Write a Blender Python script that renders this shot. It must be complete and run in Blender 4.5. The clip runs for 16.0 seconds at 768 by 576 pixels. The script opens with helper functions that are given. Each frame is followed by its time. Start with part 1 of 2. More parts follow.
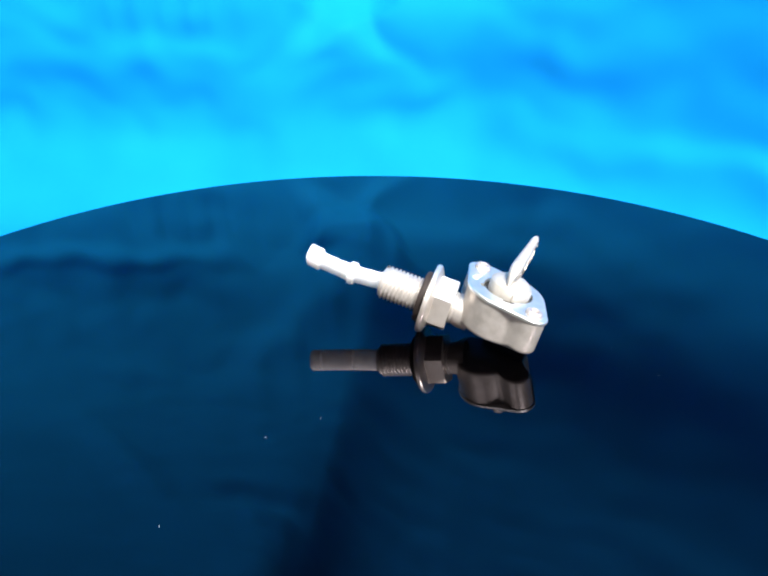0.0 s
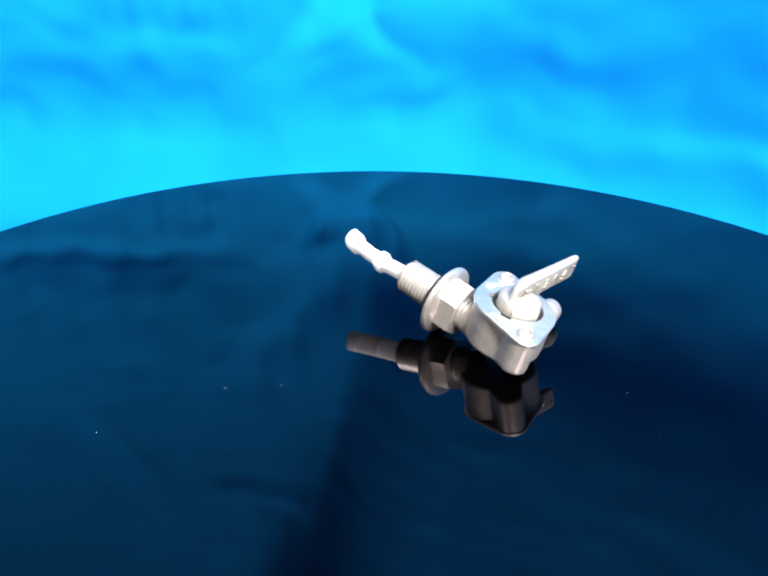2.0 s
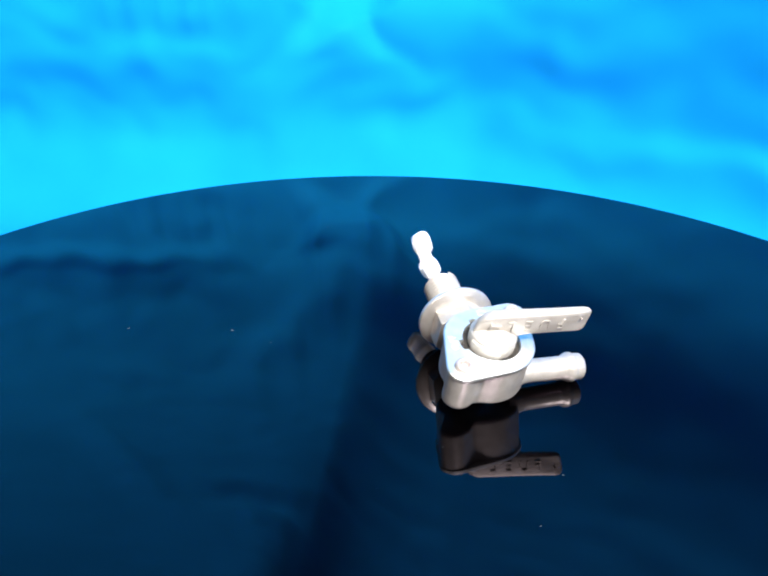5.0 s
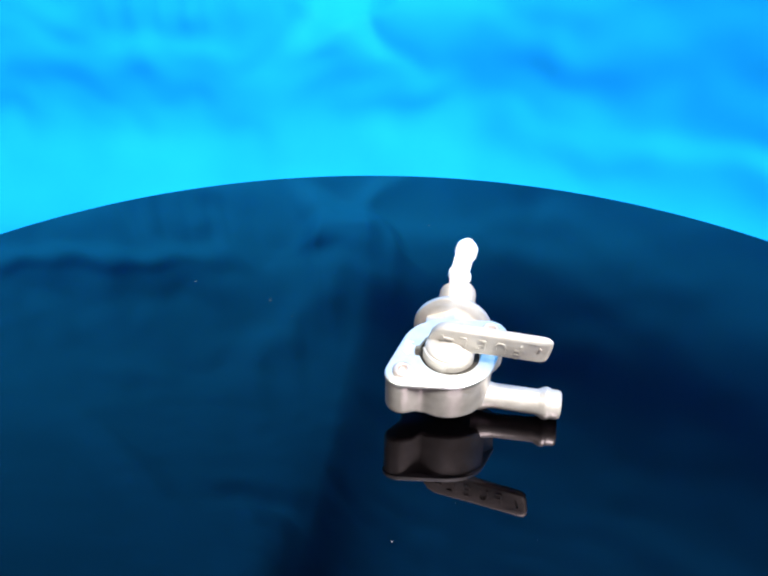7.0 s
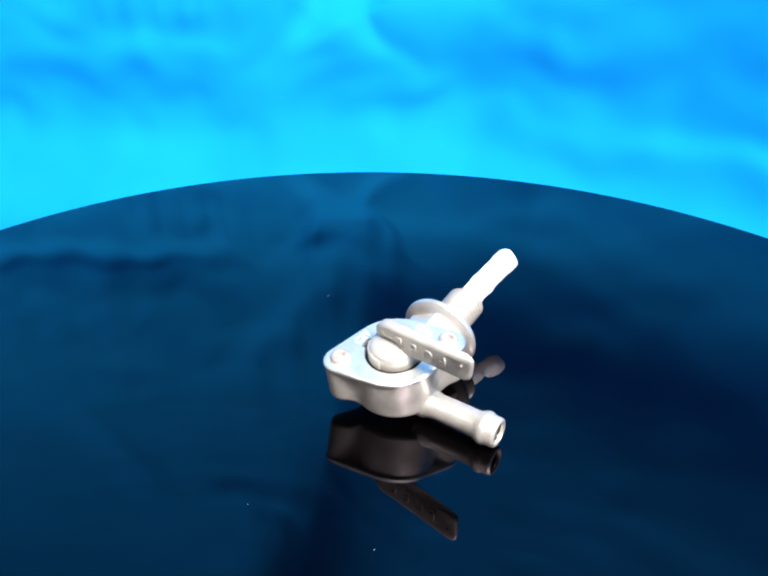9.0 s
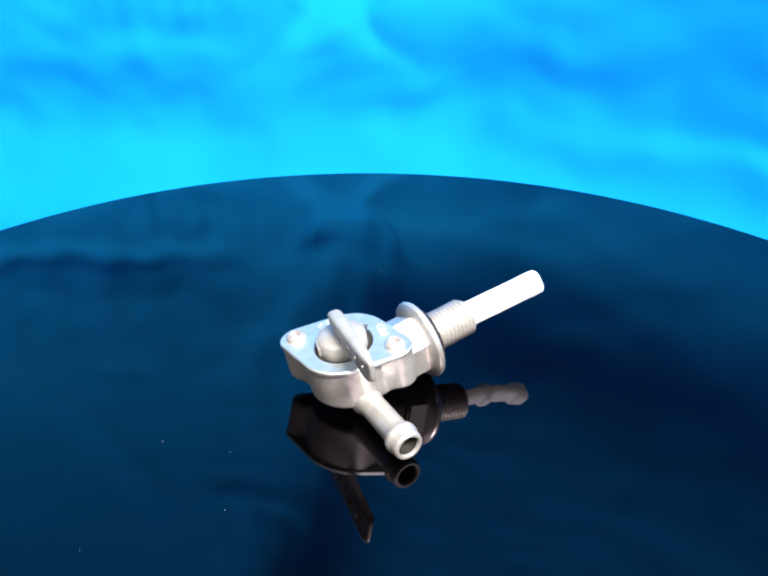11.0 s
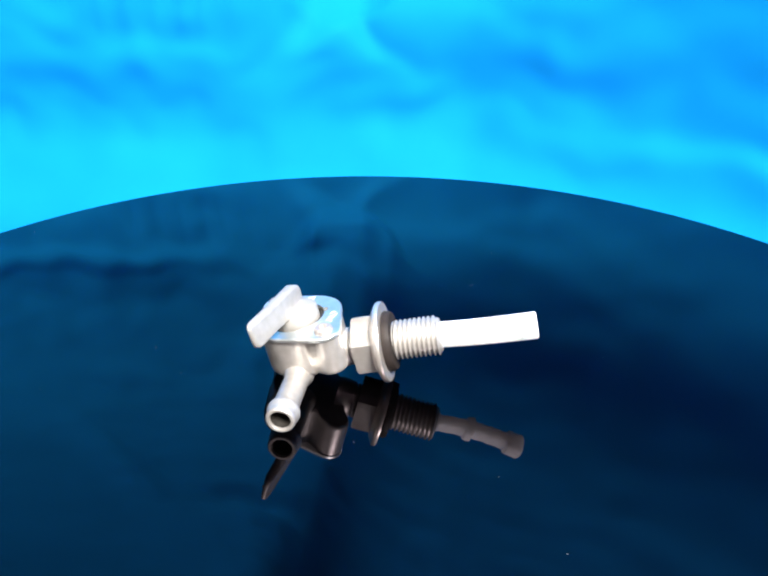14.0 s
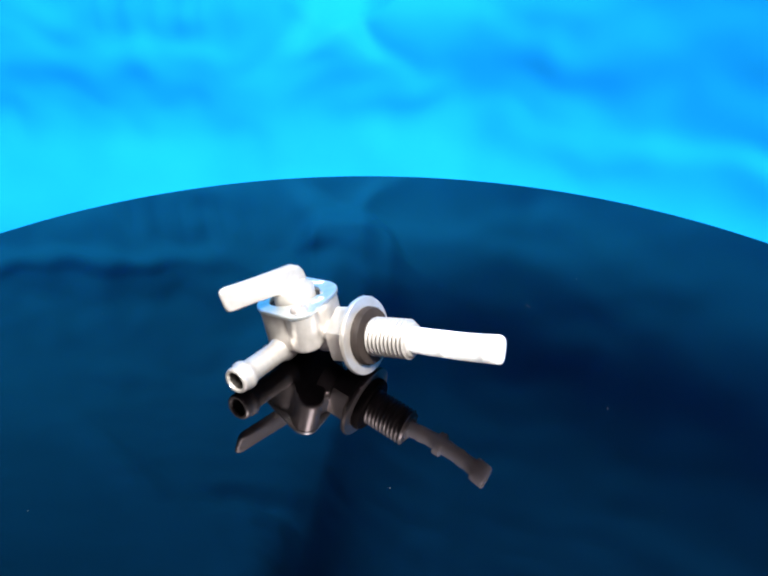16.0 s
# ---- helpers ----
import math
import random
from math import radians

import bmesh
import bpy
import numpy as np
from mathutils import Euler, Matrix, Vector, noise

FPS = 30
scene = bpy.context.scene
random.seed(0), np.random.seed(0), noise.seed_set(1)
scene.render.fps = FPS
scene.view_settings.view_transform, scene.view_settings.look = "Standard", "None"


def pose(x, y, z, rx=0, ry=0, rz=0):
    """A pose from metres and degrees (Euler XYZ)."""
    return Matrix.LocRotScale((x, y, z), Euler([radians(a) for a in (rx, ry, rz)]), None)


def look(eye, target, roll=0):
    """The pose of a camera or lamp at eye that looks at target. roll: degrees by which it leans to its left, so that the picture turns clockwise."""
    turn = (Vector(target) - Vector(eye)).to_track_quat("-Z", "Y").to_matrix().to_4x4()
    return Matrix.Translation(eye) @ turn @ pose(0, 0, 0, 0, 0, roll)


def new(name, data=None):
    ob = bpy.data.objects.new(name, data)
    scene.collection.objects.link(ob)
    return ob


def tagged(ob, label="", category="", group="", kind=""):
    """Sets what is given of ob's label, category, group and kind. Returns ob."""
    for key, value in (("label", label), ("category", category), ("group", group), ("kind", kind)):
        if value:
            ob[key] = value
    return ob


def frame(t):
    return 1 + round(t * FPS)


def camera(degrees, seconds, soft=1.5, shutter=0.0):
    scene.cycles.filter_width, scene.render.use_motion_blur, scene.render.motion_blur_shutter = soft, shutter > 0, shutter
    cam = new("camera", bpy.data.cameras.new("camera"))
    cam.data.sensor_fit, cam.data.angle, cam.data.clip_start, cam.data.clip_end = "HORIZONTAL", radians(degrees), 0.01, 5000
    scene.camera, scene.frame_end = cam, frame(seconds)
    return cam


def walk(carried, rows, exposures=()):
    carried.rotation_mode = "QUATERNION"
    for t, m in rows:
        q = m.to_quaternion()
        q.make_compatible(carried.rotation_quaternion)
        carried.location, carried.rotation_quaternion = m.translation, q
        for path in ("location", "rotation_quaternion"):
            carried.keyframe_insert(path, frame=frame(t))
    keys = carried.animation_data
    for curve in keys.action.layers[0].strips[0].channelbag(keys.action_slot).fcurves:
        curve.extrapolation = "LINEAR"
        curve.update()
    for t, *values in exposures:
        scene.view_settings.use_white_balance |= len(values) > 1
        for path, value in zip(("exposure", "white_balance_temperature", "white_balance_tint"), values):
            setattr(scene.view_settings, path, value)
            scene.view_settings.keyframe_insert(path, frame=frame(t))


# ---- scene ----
# ---------------------------------------------------------------- camera
cam = camera(62.522, 16.0, soft=2.2)
EYE = (0.0, -0.175, 0.10635)
# seconds, degrees down, degrees to the right
AIM = (
    (0.0, 25.775, -2.414),
    (0.5, 25.608, -2.340),
    (1.0, 25.949, -2.397),
    (1.5, 26.245, -2.386),
    (2.0, 26.216, -2.439),
    (2.5, 25.929, -2.413),
    (3.0, 25.795, -2.374),
    (3.5, 25.845, -2.377),
    (4.0, 25.893, -2.302),
    (5.0, 25.825, -2.253),
    (5.8, 25.797, -2.213),
    (6.5, 25.791, -2.179),
    (7.0, 25.858, -2.209),
    (7.5, 26.253, -2.240),
    (8.0, 26.445, -2.115),
    (8.5, 26.232, -2.123),
    (9.0, 26.149, -2.065),
    (10.0, 26.083, -2.025),
    (10.8, 26.012, -1.994),
    (11.5, 26.085, -1.967),
    (12.0, 25.831, -1.945),
    (12.5, 25.864, -1.891),
    (13.0, 26.059, -1.926),
    (13.5, 26.069, -1.919),
    (14.0, 25.716, -1.869),
    (14.5, 25.598, -1.842),
    (15.0, 25.535, -1.851),
    (15.5, 25.590, -1.850),
    (16.0, 25.689, -1.873),
)


def aim(t, down, right):
    a, b = radians(down), radians(right)
    ahead = Vector((math.sin(b) * math.cos(a), math.cos(b) * math.cos(a), -math.sin(a)))
    return look(EYE, Vector(EYE) + ahead, 1.338 -0.00922 * t)


walk(cam, [(t, aim(t, d, r)) for t, d, r in AIM])

# ---------------------------------------------------------------- light
world = bpy.data.worlds.new("room_light")
scene.world = world
world.use_nodes = True
world.node_tree.nodes["Background"].inputs[0].default_value = (0.9, 0.95, 1.0, 1)
world.node_tree.nodes["Background"].inputs[1].default_value = 0.1


def area(name, m, sx, sy, watts, colour):
    data = bpy.data.lights.new(name, "AREA")
    data.shape, data.size, data.size_y, data.energy, data.color = "RECTANGLE", sx, sy, watts, colour
    ob = new(name, data)
    ob.matrix_world = m
    return ob


area("lamp_light", look((0.58, -1.15, 1.6), (0, 0.2, 0.05)), 0.6, 0.6, 190.0, (1.0, 0.96, 0.91))
# added weak fill from the left front; no window is there
area("fill_light", look((-1.1, -1.0, 1.4), (0, 0.1, 0.05)), 0.9, 0.6, 16.0, (1.0, 0.95, 0.9))
area("ceiling_light", look((0.1, 0.0, 1.6), (0.1, 0.1, 0)), 0.7, 0.7, 8.0, (1.0, 0.98, 0.96))
scene.view_settings.exposure = 0.0


# ---------------------------------------------------------------- materials
def material(name, colour, rough=0.5, metal=0.0, ior=1.5):
    mat = bpy.data.materials.new(name)
    mat.use_nodes = True
    b = mat.node_tree.nodes["Principled BSDF"]
    b.inputs["Base Color"].default_value = (*colour, 1)
    b.inputs["Roughness"].default_value = rough
    b.inputs["Metallic"].default_value = metal
    b.inputs["IOR"].default_value = ior
    return mat, mat.node_tree, b


def speckle(tree, b, scale, colours, rough=None, bump=0.0, bump_scale=None, detail=5.0, strength_distance=0.0002):
    """Two colours mixed by a noise, with roughness and fine relief from noises of their own."""
    n, l = tree.nodes, tree.links
    co = n.new("ShaderNodeTexCoord")
    t = n.new("ShaderNodeTexNoise")
    t.inputs["Scale"].default_value, t.inputs["Detail"].default_value = scale, detail
    l.new(co.outputs["Object"], t.inputs["Vector"])
    ramp = n.new("ShaderNodeValToRGB")
    ramp.color_ramp.elements[0].position, ramp.color_ramp.elements[1].position = 0.3, 0.7
    ramp.color_ramp.elements[0].color, ramp.color_ramp.elements[1].color = (*colours[0], 1), (*colours[1], 1)
    l.new(t.outputs["Fac"], ramp.inputs["Fac"])
    l.new(ramp.outputs["Color"], b.inputs["Base Color"])
    if rough:
        m = n.new("ShaderNodeMapRange")
        m.inputs["To Min"].default_value, m.inputs["To Max"].default_value = rough
        t2 = n.new("ShaderNodeTexNoise")
        t2.inputs["Scale"].default_value = scale * 0.35
        l.new(co.outputs["Object"], t2.inputs["Vector"])
        l.new(t2.outputs["Fac"], m.inputs["Value"])
        l.new(m.outputs["Result"], b.inputs["Roughness"])
    if bump:
        t3 = n.new("ShaderNodeTexNoise")
        t3.inputs["Scale"].default_value, t3.inputs["Detail"].default_value = bump_scale or scale * 3, 4.0
        l.new(co.outputs["Object"], t3.inputs["Vector"])
        bp = n.new("ShaderNodeBump")
        bp.inputs["Strength"].default_value, bp.inputs["Distance"].default_value = bump, strength_distance
        l.new(t3.outputs["Fac"], bp.inputs["Height"])
        l.new(bp.outputs["Normal"], b.inputs["Normal"])


CAST, tr, b = material("cast_alloy", (0.7, 0.67, 0.64), 0.4, 0.6)
speckle(tr, b, 260, ((0.41, 0.385, 0.36), (0.55, 0.525, 0.50)), (0.3, 0.46), 0.35, 1700)
LEVER, tr, b = material("lever_casting", (0.5, 0.47, 0.44), 0.5, 0.55)
speckle(tr, b, 200, ((0.40, 0.375, 0.345), (0.52, 0.495, 0.465)), (0.42, 0.58), 0.4, 1500)
PLATE, tr, b = material("brushed_steel", (0.8, 0.82, 0.84), 0.3, 0.94)
speckle(tr, b, 300, ((0.64, 0.68, 0.67), (0.78, 0.80, 0.78)), (0.38, 0.52), 0.1, 2500)
NUT, tr, b = material("plated_nut", (0.8, 0.77, 0.74), 0.3, 0.8)
speckle(tr, b, 220, ((0.66, 0.61, 0.56), (0.82, 0.78, 0.74)), (0.26, 0.4), 0.15, 1500)
RIVET, tr, b = material("rivet_metal", (0.7, 0.66, 0.62), 0.35, 0.7)
speckle(tr, b, 400, ((0.44, 0.385, 0.365), (0.58, 0.53, 0.51)), (0.4, 0.55))
RUBBER, tr, b = material("grey_rubber", (0.05, 0.045, 0.042), 0.6)
b.inputs["Specular IOR Level"].default_value = 0.2
speckle(tr, b, 300, ((0.016, 0.012, 0.011), (0.028, 0.022, 0.02)), (0.5, 0.7), 0.2, 2000)
PLASTIC, tr, b = material("white_nylon", (0.88, 0.87, 0.84), 0.4)
b.inputs["Subsurface Weight"].default_value, b.inputs["Subsurface Scale"].default_value = 1.0, 0.014
b.inputs["Subsurface Radius"].default_value = (1.0, 0.95, 0.9)
speckle(tr, b, 200, ((0.84, 0.82, 0.78), (0.9, 0.89, 0.87)), (0.35, 0.5), 0.1, 1500)
EMBOSS, tr, b = material("raised_letters", (0.75, 0.76, 0.76), 0.5, 0.75)
speckle(tr, b, 500, ((0.58, 0.6, 0.6), (0.7, 0.71, 0.7)), (0.45, 0.6))
# dark colour stands in for shade inside the spout and knob socket
RECESS_SHADE, tr, b = material("recess_shade", (0.1, 0.08, 0.065), 0.7, 0.2)
speckle(tr, b, 400, ((0.008, 0.0065, 0.005), (0.03, 0.025, 0.02)))
GLOSS, tr, b = material("black_gloss_acrylic", (0.0001, 0.0001, 0.00012), 0.015, 0.0, 1.40)
b.inputs["Specular Tint"].default_value = (1.0, 0.79, 1.0, 1)
BASE, tr, b = material("black_plastic", (0.012, 0.012, 0.013), 0.5)
DUST, tr, b = material("dust", (0.2, 0.22, 0.25), 0.9)
CLOTH, tr, b = material("blue_cloth", (0.0025, 0.193, 0.475), 0.8)
b.inputs["Specular IOR Level"].default_value = 0.03
speckle(tr, b, 9, ((0.0019, 0.180, 0.45), (0.0029, 0.206, 0.515)), (0.7, 0.85), 0.3, 1200)
WALL, tr, b = material("room_paint", (0.12, 0.112, 0.105), 0.8)
speckle(tr, b, 3, ((0.105, 0.098, 0.092), (0.135, 0.127, 0.12)), None, 0.2, 60)


# ---------------------------------------------------------------- mesh helpers
def part(name, bm, mat, parent=None, label="", smooth=40.0):
    bmesh.ops.recalc_face_normals(bm, faces=bm.faces)
    for f in bm.faces:
        f.smooth = True
    limit = radians(smooth)
    for e in bm.edges:
        if len(e.link_faces) == 2 and e.calc_face_angle(0.0) > limit:
            e.smooth = False
    me = bpy.data.meshes.new(name)
    bm.to_mesh(me)
    bm.free()
    me.materials.append(mat)
    ob = new(name, me)
    ob.parent = parent
    if label:
        ob["label"] = label
    return ob


MM = 0.001


def lathe(bm, profile, seg=64, centre=(0, 0, 0), axis="z"):
    """Turns (radius, height) pairs, in mm, about an axis; radius 0 closes."""
    rings = []
    for r, h in profile:
        ring = []
        for i in range(1 if r == 0 else seg):
            a = 2 * math.pi * i / seg
            p = (r * math.cos(a), r * math.sin(a), h)
            if axis == "x":
                p = (p[2], p[0], p[1])
            elif axis == "y":
                p = (p[1], p[2], p[0])
            ring.append(bm.verts.new([(c + q) * MM for c, q in zip(centre, p)]))
        rings.append(ring)
    for a, b2 in zip(rings, rings[1:]):
        n = max(len(a), len(b2))
        for i in range(n):
            q = [a[i % len(a)], a[(i + 1) % len(a)], b2[(i + 1) % len(b2)], b2[i % len(b2)]]
            q = [v for k, v in enumerate(q) if v not in q[:k]]
            if len(q) > 2:
                bm.faces.new(q)
    return bm


def stack(bm, loops, close=True):
    """Joins loops of equally many points (mm) into a skin, capped at both ends."""
    made = [[bm.verts.new([c * MM for c in p]) for p in loop] for loop in loops]
    n = len(made[0])
    for a, b2 in zip(made, made[1:]):
        for i in range(n):
            bm.faces.new((a[i], a[(i + 1) % n], b2[(i + 1) % n], b2[i]))
    if close:
        bm.faces.new(made[0])
        bm.faces.new(made[-1])
    return made


# ---------------------------------------------------------------- setting
def sweep_profile(v):
    """Backdrop section: v metres of cloth from the front; returns y, z and the normal."""
    floor, back, bend = -0.075, 0.361, 0.085
    y0 = -1.0
    flat = back - bend - y0
    if v < flat:
        return y0 + v, floor, 0.0, 1.0
    a = (v - flat) / bend
    if a < math.pi / 2:
        return back - bend + bend * math.sin(a), floor + bend - bend * math.cos(a), -math.sin(a), math.cos(a)
    return back, floor + bend + (v - flat - bend * math.pi / 2), -1.0, 0.0


def bump(x, z, cx, cz, sx, sz, turn=0.0):
    """A soft round swelling of the cloth's slope, sizes in mm."""
    c, q = math.cos(radians(turn)), math.sin(radians(turn))
    u, v = (x - cx) * c + (z - cz) * q, (z - cz) * c - (x - cx) * q
    return np.exp(-(u / sx) ** 2 - (v / sz) ** 2)


def step(v, soft):
    return 0.5 + 0.5 * np.tanh(v / soft)


def noise_lean(x, z):
    """Small irregular creases all over the sheet."""
    rnd = np.random.RandomState(7)
    s = np.zeros_like(x)
    for k in range(26):
        a, w = rnd.uniform(-0.5, 0.5), rnd.uniform(26, 80)
        c, q = math.sin(a), math.cos(a)
        p = (x * c + z * q) / w * 2 * math.pi + rnd.uniform(0, 6.3) + 1.4 * np.sin((x * q - z * c) / rnd.uniform(60, 160) + rnd.uniform(0, 6.3))
        s += 0.035 * np.sin(p) * step(np.sin((x * q - z * c) / rnd.uniform(50, 120) + rnd.uniform(0, 6.3)) - 0.2, 0.5)
    return s


def lean(x, z):
    """How far the cloth leans back (+, facing the light above) or over (-), in mm of wall."""
    x, z = x + 4 * np.sin(z / 9.3 + x / 37 + 1) + 4 * np.sin(x / 13 - z / 19), z + 4 * np.sin(x / 21 + z / 29) + 2 * np.sin(x / 8.3 - z / 23 + 2)
    s = 0.6 * noise_lean(x, z) * (1 - 0.25 * step(z - 150, 30))
    s += 0.22 * bump(x, z, -275, -24, 140, 24) + 0.26 * bump(x, z, 0, -12, 85, 26, 8)
    s += 0.14 * bump(x, z, 70, 8, 90, 15, -10) - 0.16 * bump(x, z, -118, -24, 24, 20)
    s += 0.8 * bump(x, z, -55, 97, 24, 10) + 0.3 * bump(x, z, 235, 0, 75, 9, -5)
    s -= 0.20 * bump(x, z, 165, -18, 45, 13, 20) + 0.16 * bump(x, z, -85, 52, 30, 9)
    s -= 0.08 * bump(x, z, 40, 50, 40, 10) + 0.12 * bump(x, z, -330, 30, 60, 16)
    s -= 0.10 * bump(x, z, -225, 38, 60, 9) - 0.10 * bump(x, z, -200, 56, 90, 7)
    s -= 0.06 * bump(x, z, -255, 84, 10, 16) + 0.05 * bump(x, z, -175, 84, 14, 16)
    s += 0.5 * bump(x, z, -28, 100, 44, 6, 36) + 0.55 * bump(x, z, -88, 98, 34, 7, -38)
    s -= 0.10 * bump(x, z, -125, 126, 40, 5, 8) - 0.32 * bump(x, z, -62, 117, 30, 10, 15)
    s += 0.20 * bump(x, z, -260, 130, 130, 11, -3) - 0.20 * bump(x, z, -300, 166, 150, 20, -3)
    s += 0.32 * bump(x, z, -58, 140, 62, 15, 10) + 0.34 * bump(x, z, -118, 198, 85, 17, -48)
    s += 0.20 * bump(x, z, -330, 420, 26, 90, -20) - 0.45 * bump(x, z, -185, 470, 70, 18, 12)
    s += 0.35 * bump(x, z, -190, 518, 70, 20, -15) + 0.22 * bump(x, z, -112, 138, 42, 16, 10)
    s += 0.42 * bump(x, z, -78, 70, 34, 9, 31) + 0.42 * bump(x, z, -38, 72, 34, 9, -38)
    s -= 0.2 * bump(x, z, -85, 121, 34, 6, 8) + 0.12 * bump(x, z, -125, 126, 24, 8, -14) - 0.35 * bump(x, z, -300, 130, 110, 8, -2)
    s -= 0.25 * bump(x, z, 310, -30, 120, 26)
    s -= 0.25 * bump(x, z, -290, 146, 120, 6, -2)
    return 1.7 * s


def folds(x, z):
    """Height of the cloth over its flat sheet, mm, on a grid of wall coordinates in mm."""
    dz = np.diff(z, axis=0, prepend=z[:1])
    s = lean(x, z)
    h = np.zeros_like(s)
    for j in range(1, len(h)):
        h[j] = h[j - 1] * np.exp(-dz[j] / 45.0) - s[j] * dz[j]
    crest = -42 - 0.2 * (z - 160) + 0.45 * np.maximum(160 - z, 0)
    u = x - crest
    soft = np.sqrt(u * u + 484.0)
    hollow = np.where(u > 0, (1 - np.exp(-(soft - 22.0) / 85)) * np.exp(-u / 700), 0)
    v = x - 86
    flap = np.where(v > 0, 1 - np.exp(-(np.sqrt(v * v + 9.0) - 3.0) / 100), 0)
    pleats = sum(a * np.exp(-((x - c - 0.1 * (z - 80)) / w) ** 2) for c, w, a in ((-247, 5, 1.1), (-226, 7, 1.6), (-203, 5, 1.0), (-181, 6, 1.4), (-165, 4, 0.8), (-140, 8, 1.0)))
    h = h + pleats * step(z - 70, 7) * (1 - step(z - 112, 8))
    h = h - 20 * step(x + 38, 18) * np.exp(-np.maximum(x + 38, 0) / 130) * step(z - 97, 14) * (1 - step(z - 180, 24))
    h = h - 0.3 * (np.sqrt(np.maximum(z - 230, 0) ** 2 + 900) - 30) * step(-u, 40)
    return h + 125 * hollow * step(z - 185, 60) + 8 * flap * step(z - 60, 16)


def backdrop():
    side = np.concatenate([np.linspace(0.003, 0.42, 150), np.linspace(0.44, 1.1, 34)])
    xs = np.concatenate([-side[::-1], [0.0], side]) * 1000
    vs = np.concatenate([np.linspace(0, 1.24, 24), np.linspace(1.25, 1.68, 190), np.linspace(1.684, 2.02, 90), np.linspace(2.03, 2.3, 28)])
    sect = [sweep_profile(v) for v in vs]
    gx, gz = np.meshgrid(xs, [1000 * p[1] for p in sect])
    h = folds(gx, gz) * 0.001
    verts, faces, n = [], [], len(xs)
    for j, (y, z, ny, nz) in enumerate(sect):
        for i in range(n):
            k = h[j, i] + 0.0015 * noise.noise((xs[i] * 0.012, gz[j, i] * 0.012, 1.3)) + 0.0005 * noise.noise((xs[i] * 0.04, gz[j, i] * 0.03, 4.1))
            k *= -ny
            turn = 0.00043 * (math.hypot(max(xs[i] - 40, 0), 30) - 30) + 1.4e-6 * min(max(xs[i] - 110, 0), 320) ** 2
            verts.append((xs[i] * 0.001, y + ny * k - turn * min(1.0, max(0.0, (y + 0.5) / 0.5)), z + nz * k))
    for j in range(len(sect) - 1):
        faces += [(j * n + i, j * n + i + 1, (j + 1) * n + i + 1, (j + 1) * n + i) for i in range(n - 1)]
    me = bpy.data.meshes.new("backdrop")
    me.from_pydata(verts, [], faces)
    me.shade_smooth()
    me.materials.append(CLOTH)
    return tagged(new("backdrop", me), "creased bright blue photo backdrop cloth swept up behind the turntable", "backdrop", "", "structure")


backdrop()


def slab(name, centre, size, label, category):
    bm = bmesh.new()
    bmesh.ops.create_cube(bm, size=1.0, matrix=Matrix.Translation(centre) @ Matrix.Diagonal((*size, 1)))
    return tagged(part(name, bm, WALL), label, category, "", "structure")


# unseen room shell, added; its dark paint keeps bounced light low
slab("wall_north", (0, 1.75, 1.01), (3.5, 0.1, 2.18), "unseen dark grey-beige room wall added behind the backdrop", "wall")
slab("wall_south", (0, -1.85, 1.01), (3.5, 0.1, 2.18), "unseen dark grey-beige room wall added behind the camera", "wall")
slab("wall_east", (1.8, -0.05, 1.01), (0.1, 3.5, 2.18), "unseen dark grey-beige room wall added beside the set", "wall")
slab("wall_west", (-1.8, -0.05, 1.01), (0.1, 3.5, 2.18), "unseen dark grey-beige room wall added on the left", "wall")
slab("ceiling", (0, -0.05, 2.15), (3.5, 3.5, 0.1), "unseen dark grey-beige ceiling added over the set", "ceiling")
slab("floor", (0, -0.05, -0.128), (3.5, 3.5, 0.1), "unseen flat floor added under the backdrop cloth", "floor")


# ---------------------------------------------------------------- turntable
RADIUS = 204.3
OFF_AXIS = (2.1, -0.16, 0)   # the disc sits a little off its pivot


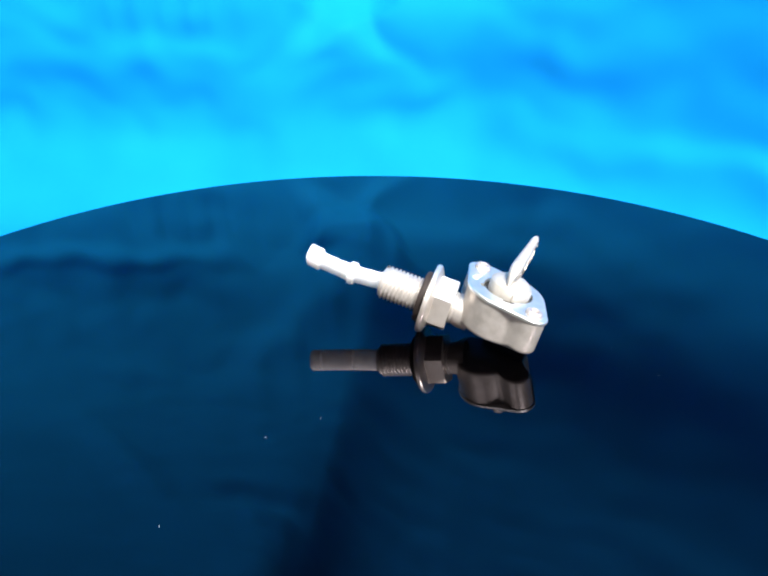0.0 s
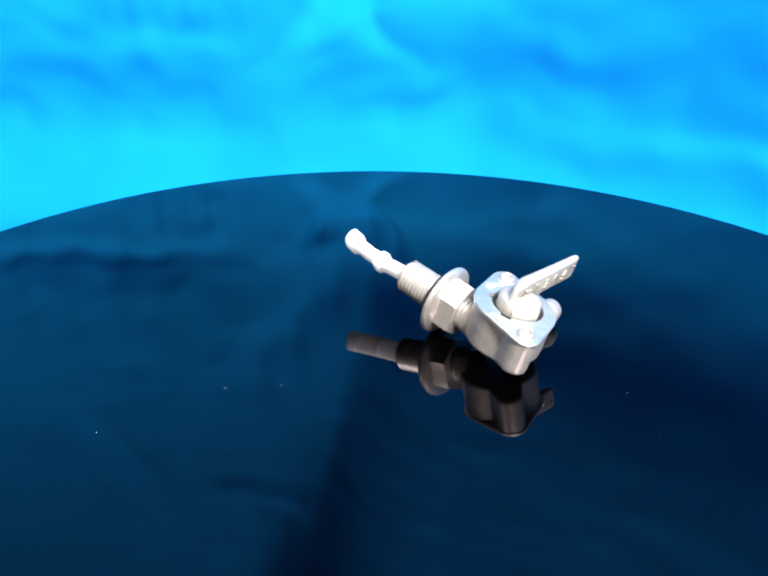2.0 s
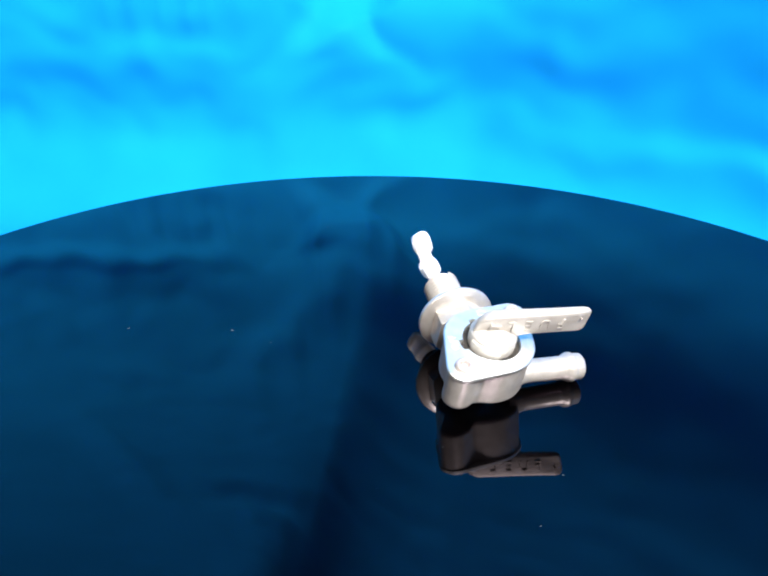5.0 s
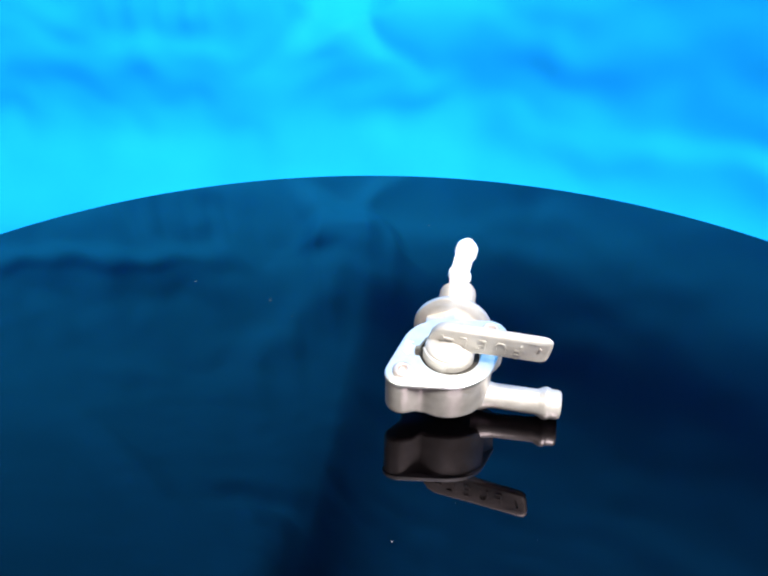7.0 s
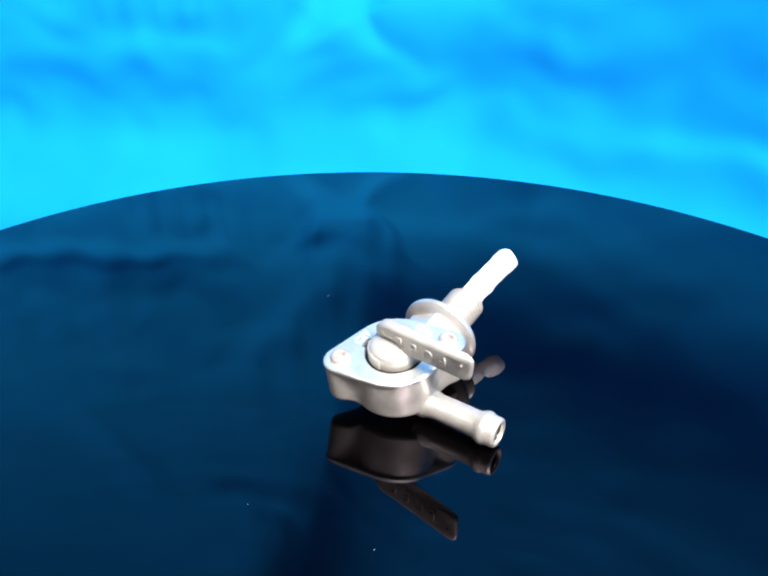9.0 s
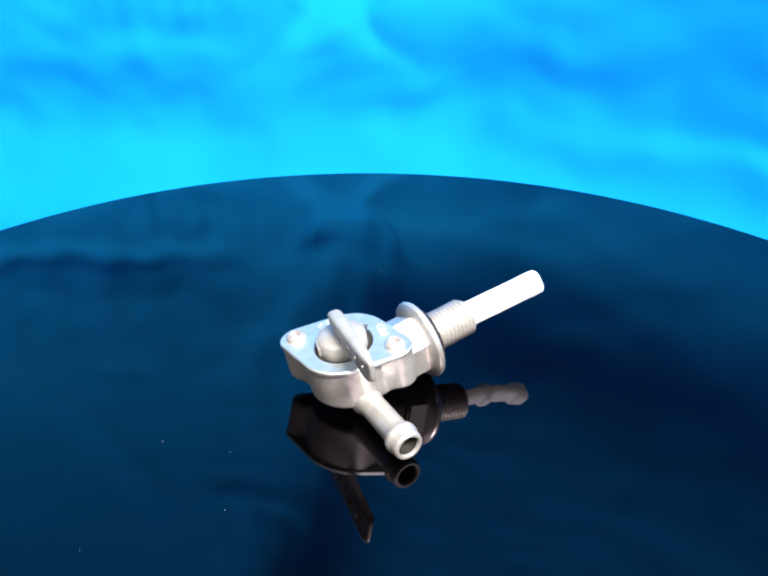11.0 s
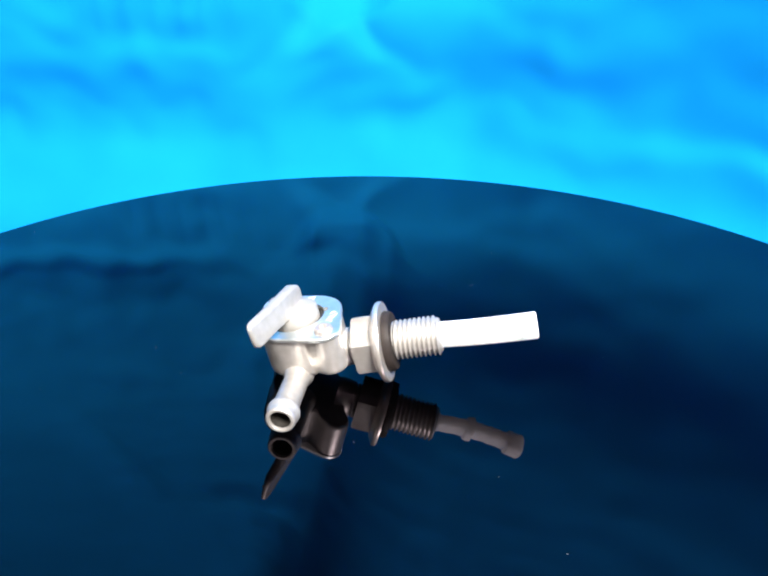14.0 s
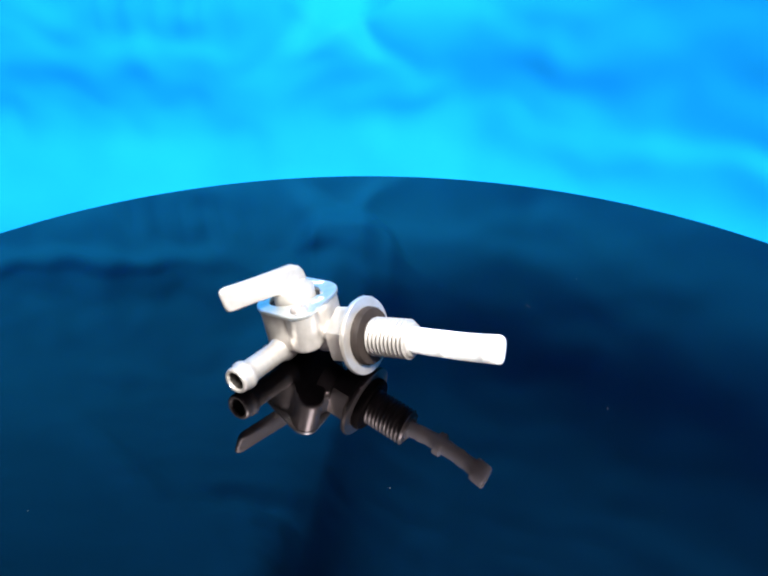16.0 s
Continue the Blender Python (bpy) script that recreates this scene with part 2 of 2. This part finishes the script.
def turntable():
    top = new("turntable")
    bm = bmesh.new()
    lathe(bm, [(0, 0), (RADIUS - 3, 0), (RADIUS - 0.8, 0), (RADIUS - 0.2, -0.3), (RADIUS, -1), (RADIUS, -4.2), (RADIUS - 0.8, -5), (0, -5)], 224, OFF_AXIS)
    part("disc", bm, GLOSS, top, "black gloss acrylic disc", 5)
    bm = bmesh.new()
    lathe(bm, [(0, -5), (150, -5), (150, -60), (155, -75), (0, -75)], 96)
    part("base", bm, BASE, top, "black plastic base")
    bm = bmesh.new()
    rnd = random.Random(4)
    seen = ((-35.1, -46.4, 0.24), (77.7, -8.3, 0.16), (-22.1, -37.4, 0.15), (-64.0, 10.0, 0.14), (67.4, 7.0, 0.13), (-51.3, -77.3, 0.2), (46.2, -14.0, 0.12), (18.4, 43.6, 0.11))
    for k in range(26):
        a, r, s = rnd.uniform(0, 2 * math.pi), RADIUS * 0.97 * math.sqrt(rnd.random()), rnd.uniform(0.05, 0.12)
        if k < len(seen):
            a, r, s = math.atan2(seen[k][1], seen[k][0]), math.hypot(seen[k][0], seen[k][1]), seen[k][2]
        c = Vector((r * math.cos(a), r * math.sin(a), 0.02)) * MM
        t = Matrix.Rotation(rnd.uniform(0, 6), 3, "Z")
        pts = [bm.verts.new(c + t @ (Vector(p) * s * MM)) for p in ((-1.6, 0, 0), (0.2, -0.5, 0), (1.5, 0.1, 0), (0, 0.6, 0))]
        tip = bm.verts.new(c + Vector((0, 0, 0.4 * s * MM)))
        for i in range(4):
            bm.faces.new((pts[i], pts[(i + 1) % 4], tip))
    tagged(part("dust_specks", bm, DUST, top, "pale dust specks"), kind="stuff")
    return tagged(top, "round black gloss display turntable with a few dust specks", "turntable")


TABLE = turntable()

# ---------------------------------------------------------------- fuel valve
EAR = (9.7, -10.6)


def body_radius(phi, circle, ear):
    d, a = math.hypot(*EAR), math.atan2(EAR[1], EAR[0])
    r = circle
    for k in (0, math.pi):
        da = phi - a - k
        s = d * math.sin(da)
        if math.cos(da) > 0 and abs(s) < ear:
            r = max(r, d * math.cos(da) + math.sqrt(ear * ear - s * s))
    return r


def plate_radius(phi, circle, ear):
    """Hull of a circle and two ears, as a radius about the middle."""
    d, a0 = math.hypot(*EAR), math.atan2(EAR[1], EAR[0])
    r = body_radius(phi, circle, ear)
    best = r
    lean = math.acos((circle - ear) / d)
    for k in (0, math.pi):
        for s in (-1, 1):
            n = a0 + k + s * lean
            c = math.cos(phi - n)
            da = (phi - a0 - k + math.pi) % (2 * math.pi) - math.pi
            if c > 0.2 and s * da > 0 and abs(da) < lean:
                best = max(best, min(circle / c, 30)) if abs(da) <= lean and abs(da) > math.atan2(ear * math.sin(lean), d + ear * math.cos(lean)) else best
    return best


def ring(fn, z, n=144, centre=(0, 0)):
    return [(centre[0] + fn(2 * math.pi * i / n) * math.cos(2 * math.pi * i / n), centre[1] + fn(2 * math.pi * i / n) * math.sin(2 * math.pi * i / n), z) for i in range(n)]


def soft_body(inset):
    n = 144
    out = [body_radius(2 * math.pi * i / n, 12.15, 4.5) for i in range(n)]
    for k in range(5):
        out = [(out[i - 1] + 2 * out[i] + out[(i + 1) % n]) / 4 for i in range(n)]
    out = [r - inset for r in out]
    return lambda phi: out[round(phi / (2 * math.pi) * n) % n]


KX, KY = 0.5, 0.5        # knob axis
PIPE_Y, PIPE_Z = -0.3, -13.1


def text_mesh(name, words, size, depth, m, mat, parent, spread=1.0):
    cu = bpy.data.curves.new(name, "FONT")
    cu.body, cu.size, cu.extrude, cu.align_x, cu.align_y = words, size * MM, depth * MM, "CENTER", "CENTER"
    cu.space_character = spread
    tmp = new(name, cu)
    me = bpy.data.meshes.new_from_object(tmp)
    bpy.data.objects.remove(tmp)
    bpy.data.curves.remove(cu)
    me.transform(m)
    me.materials.clear()
    me.materials.append(mat)
    ob = new(name, me)
    ob.parent = parent
    return ob


def at(x, y, z, xdir, ydir):
    xd, yd = Vector(xdir).normalized(), Vector(ydir).normalized()
    zd = xd.cross(yd)
    m = Matrix((xd, yd, zd)).transposed().to_4x4()
    return Matrix.Translation(Vector((x, y, z)) * MM) @ m


def fuel_valve():
    valve = new("fuel_valve")
    # body
    bm = bmesh.new()
    def lobed(inset, z):
        return [(x, y, z + 1.5 * min(1.0, max(0.0, (math.hypot(x, y) + inset - 12.6) / 1.6))) for x, y, _ in ring(soft_body(inset), z)]

    stack(bm, [lobed(1.0, -14.4), lobed(0.5, -14.2), lobed(0.12, -13.7), lobed(0, -13.0), ring(soft_body(0), -2.2)])
    part("body", bm, CAST, valve, "pale cast alloy valve body")
    # cover plate with its round opening
    bm = bmesh.new()
    fn = lambda k: (lambda phi: plate_radius(phi, 12.7, 4.6) - k)
    slot = lambda phi, a, w: abs((phi - radians(a) + math.pi) % (2 * math.pi) - math.pi) < radians(w)
    hole = lambda r: (lambda phi: r + 1.2 * (slot(phi, -84, 13) or slot(phi, -162, 8)))
    loops = [ring(hole(8.0), -2.2, 144, (KX, KY)), ring(fn(0.5), -2.2), ring(fn(0.0), -1.9), ring(fn(0.0), -1.1), ring(fn(0.35), -0.8), ring(hole(8.15), -0.8, 144, (KX, KY)), ring(hole(8.0), -1.0, 144, (KX, KY)), ring(hole(8.0), -2.2, 144, (KX, KY))]
    stack(bm, loops, False)
    bmesh.ops.remove_doubles(bm, verts=bm.verts, dist=1e-7)
    plate = part("cover_plate", bm, PLATE, valve, "brushed steel cover plate")
    text_mesh("word_on", "ON", 3.4, 0.12, at(-10.2, 2.6, -0.75, (0.25, 0.97, 0), (-0.97, 0.25, 0)), EMBOSS, plate)
    text_mesh("word_off", "OFF", 3.2, 0.12, at(0.2, -10.3, -0.75, (-1, 0.05, 0), (-0.05, -1, 0)), EMBOSS, plate)
    for s in (1, -1):
        bm = bmesh.new()
        lathe(bm, [(0, -0.6), (0.95, -0.55), (1.1, 0.0), (1.25, 0.5), (1.55, 0.68), (2.0, 0.62), (2.4, 0.35), (2.62, -0.2), (2.62, -0.9)], 32, (EAR[0] * s, EAR[1] * s, 0))
        part("rivet", bm, RIVET, valve, "hollow rivet head")
    # socket floor under the knob, shade of the gap put into its colour
    bm = bmesh.new()
    lathe(bm, [(0, -2.15), (9.3, -2.15), (9.3, -1.95), (0, -1.95)], 48)
    part("socket", bm, RECESS_SHADE, valve, "socket floor, darkened for the shade in the gap")
    # lever: knob and fin
    bm = bmesh.new()
    lathe(bm, [(0, -1.8), (6.55, -1.8), (6.55, 1.7), (6.3, 2.2), (5.4, 2.8), (3.6, 3.5), (1.8, 3.9), (0, 4.0)], 64, (KX, KY, 0))
    ld = Vector((math.sin(radians(8.0)), math.cos(radians(8.0)), 0))
    side = Vector((ld.y, -ld.x, 0))
    outline = [(-6.0, 1.6), (-5.9, 3.6), (-5.2, 6.1), (-3.6, 8.0), (-1.4, 9.1), (2.0, 9.4), (10, 10.1), (18, 10.9), (23.0, 11.5), (24.4, 11.4), (25.2, 10.7), (25.3, 9.4), (24.8, 5.8), (24.4, 4.6), (23.6, 4.1), (22, 3.9), (14, 3.1), (8, 2.3), (5.6, 1.5), (0, 1.2)]
    cx, cz = 9.5, 6.0
    loops = []
    for k in range(-6, 7):
        a = k * radians(13)
        off, inset = math.copysign(1.68 * abs(math.sin(a)) ** 0.75, a), 1.35 * (1 - math.cos(a))
        loop = []
        for l, z in outline:
            l2 = cx + (l - cx) * (1 - inset / 15.5)
            z2 = cz + (z - cz) * (1 - inset / 4.0)
            w = off * (1.12 - 0.012 * l)
            w *= math.sqrt(max(0.12, 1 - max(0.0, (-2.6 - l) / 3.6, (l - 22.3) / 3.6) ** 2))
            loop.append((KX + ld.x * l2 + side.x * w, KY + ld.y * l2 + side.y * w, z2))
        loops.append(loop)
    stack(bm, loops)
    # stop lug round a quarter of the knob
    arc = [radians(-76 + 74 * i / 14) for i in range(15)]
    lug = []
    for z, r in ((-1.6, 7.15), (1.2, 7.15), (1.5, 6.95)):
        lug.append([(KX + r * math.cos(a), KY + r * math.sin(a), z) for a in arc] + [(KX + 6.0 * math.cos(a), KY + 6.0 * math.sin(a), z) for a in reversed(arc)])
    stack(bm, lug)
    lever = part("lever", bm, LEVER, valve, "off-white cast lever handle", 70)
    for ch, l in (("F", 17.4), ("U", 12.9), ("E", 8.4), ("L", 3.6)):
        c = Vector((KX, KY, 0)) + ld * l + side * (1.86 - 0.02 * l)
        text_mesh("letter", ch, 4.6, 0.24, at(c.x, c.y, 5.6 + 0.085 * l, -ld - Vector((0, 0, 0.085)), (0.0, 0.0, -1)), LEVER, lever)
    bm = bmesh.new()
    c = Vector((KX, KY, 0)) + ld * -0.6 + side * 1.55
    for l0, l1, z0, z1 in ((-1.6, 1.6, -0.25, 0.25), (-1.6, -1.1, -0.9, 0.9)):
        stack(bm, [[(c.x + ld.x * l + side.x * w, c.y + ld.y * l + side.y * w, 5.6 + z) for l, z in ((l0, z0), (l1, z0), (l1, z1), (l0, z1))] for w in (-0.2, 0.32)])
    part("pointer_mark", bm, LEVER, lever)
    bm = bmesh.new()
    c = Vector((KX, KY, 0)) + ld * 22.6
    stack(bm, [[(c.x + ld.x * 0.3 * math.cos(a) + side.x * w, c.y + ld.y * 0.3 * math.cos(a) + side.y * w, 8.6 + 0.3 * math.sin(a)) for a in [k * math.pi / 8 for k in range(16)]] for w in (1.0, 1.56)])
    part("dimple", bm, RIVET, lever, "small round casting dimple")
    # outlet spout with its barb
    bm = bmesh.new()
    lathe(bm, [(2.75, 20), (2.75, 30.9), (2.95, 31.3), (3.5, 31.3), (3.85, 31.0), (4.0, 30.4), (4.0, 29.0), (4.15, 28.5), (4.4, 28.1), (4.45, 27.3), (4.3, 26.7), (3.75, 25.7), (3.5, 25.0), (3.45, 14), (3.8, 11.8), (4.4, 10.6), (4.4, 8)], 48, (1.35, 0, -14.0), "y")
    spout = part("outlet_spout", bm, CAST, valve, "hollow barbed hose spout")
    # bore lining, coloured dark as the shade within
    bm = bmesh.new()
    lathe(bm, [(2.7, 30.5), (2.62, 30.3), (2.5, 20.5), (0, 20.5), (0, 20), (2.7, 20)], 32, (1.35, 0, -14.0), "y")
    part("bore", bm, RECESS_SHADE, spout, "bore wall, darkened for the shade inside")
    # neck, nut, washer, threaded pipe
    axis = (0, PIPE_Y, PIPE_Z)
    bm = bmesh.new()
    lathe(bm, [(0, -8), (5.9, -8), (5.9, -11.2), (5.6, -12.0), (5.5, -13.0), (5.1, -13.3), (5.1, -13.7), (5.5, -14.0), (5.5, -14.4), (5.1, -14.7), (5.1, -15.4), (0, -15.4)], 48, axis, "x")
    part("neck", bm, CAST, valve)
    bm = bmesh.new()
    hexa = []
    for s, r in ((-14.8, 8.9), (-15.15, 9.4), (-20.9, 9.6)):
        loop = []
        for i in range(48):
            a = 2 * math.pi * i / 48 + radians(30)
            k = (a + math.pi / 6) % (math.pi / 3) - math.pi / 6
            rr = min(8.05 / math.cos(k), r)
            t = a + radians(57)
            loop.append((s, PIPE_Y + rr * math.cos(t), PIPE_Z + rr * math.sin(t)))
        hexa.append(loop)
    stack(bm, hexa)
    lathe(bm, [(0, -20.7), (9.4, -20.7), (11.0, -21.6), (11.65, -22.0), (11.85, -22.4), (11.85, -23.1), (11.65, -23.5), (10.4, -23.6), (0, -23.6)], 80, axis, "x")
    part("flange_nut", bm, NUT, valve, "plated hexagonal flange nut", 30)
    bm = bmesh.new()
    lathe(bm, [(0, -23.5), (8.6, -23.5), (8.8, -23.9), (8.7, -25.2), (8.3, -25.9), (6, -26.0), (0, -26.0)], 64, axis, "x")
    part("sealing_washer", bm, RUBBER, valve, "dark grey rubber sealing washer")
    bm = bmesh.new()
    # helical thread
    seg, pitch, s0, turns = 40, 1.36, -24.6, 10.2
    prof = ((5.02, 0.0), (5.1, 0.14), (5.8, 0.52), (5.84, 0.74), (5.1, 1.16), (5.02, 1.36))
    rows = []
    for i in range(int(turns * seg) + 1):
        a = 2 * math.pi * i / seg
        base = s0 - pitch * i / seg
        rows.append([bm.verts.new(((base - h) * MM, (PIPE_Y + r * math.cos(a)) * MM, (PIPE_Z + r * math.sin(a)) * MM)) for r, h in prof])
    for p, q in zip(rows, rows[1:]):
        for k in range(len(prof) - 1):
            bm.faces.new((p[k], p[k + 1], q[k + 1], q[k]))
    lathe(bm, [(0, -24), (5.1, -24), (5.1, -39.0), (4.8, -39.6), (4.4, -39.7), (0, -39.7)], 48, axis, "x")
    part("threaded_pipe", bm, CAST, valve, "threaded alloy inlet pipe", 60)
    # nylon filter tube, flat in section, with two collars
    bm = bmesh.new()
    thin, wide = Vector((0, 0.829, 0.559)), Vector((0, 0.559, -0.829))
    loops = []
    for i in range(57):
        k = i / 56
        s = 38.5 + 28.2 * k
        bend = k ** 1.5
        c = Vector((-s, PIPE_Y - 0.7 * math.sin(math.pi * k) + 0.9 * bend, PIPE_Z - 0.8 * math.sin(math.pi * k) - 0.3 * bend))
        w = 3.75 + 0.1 * k
        h = 2.1 + 0.08 * math.sin(k * 40) * (0.1 < k < 0.85)
        if 0.36 < k < 0.46:
            h = 3.4
        if k < 0.06:
            h = 3.2
        if k > 0.83:
            h = 3.3
        if i in (0, 56):
            w, h = w - 0.4, h - 0.4
        loop = []
        for j in range(28):
            a = 2 * math.pi * j / 28
            ca, sa = math.cos(a), math.sin(a)
            p = c + wide * w * math.copysign(abs(ca) ** 0.7, ca) + thin * h * math.copysign(abs(sa) ** 0.7, sa)
            loop.append(p)
        loops.append(loop)
    stack(bm, loops)
    part("filter_tube", bm, PLASTIC, valve, "white nylon filter tube")
    return tagged(valve, "pale metal fuel shut-off valve lying on the black turntable", "fuel valve")


VALVE = fuel_valve()
REST = Matrix(((0.945959, 0.228343, 0.230262, 0.031770), (-0.229209, 0.973097, -0.023357, 0.008800), (-0.229401, -0.030684, 0.972848, 0.019350), (0, 0, 0, 1)))


# ---------------------------------------------------------------- what moves
def turned(t):
    """Degrees of clockwise turn of the table."""
    return 11.9190 * t + 0.025192 * t * t + -0.0003230 * t ** 3


def motions():
    times = [k * 0.5 for k in range(33)]
    walk(TABLE, [(t, pose(0, 0, 0, 0, 0, -turned(t))) for t in times])
    walk(VALVE, [(t, pose(0, 0, 0, 0, 0, -turned(t)) @ REST) for t in times])


motions()
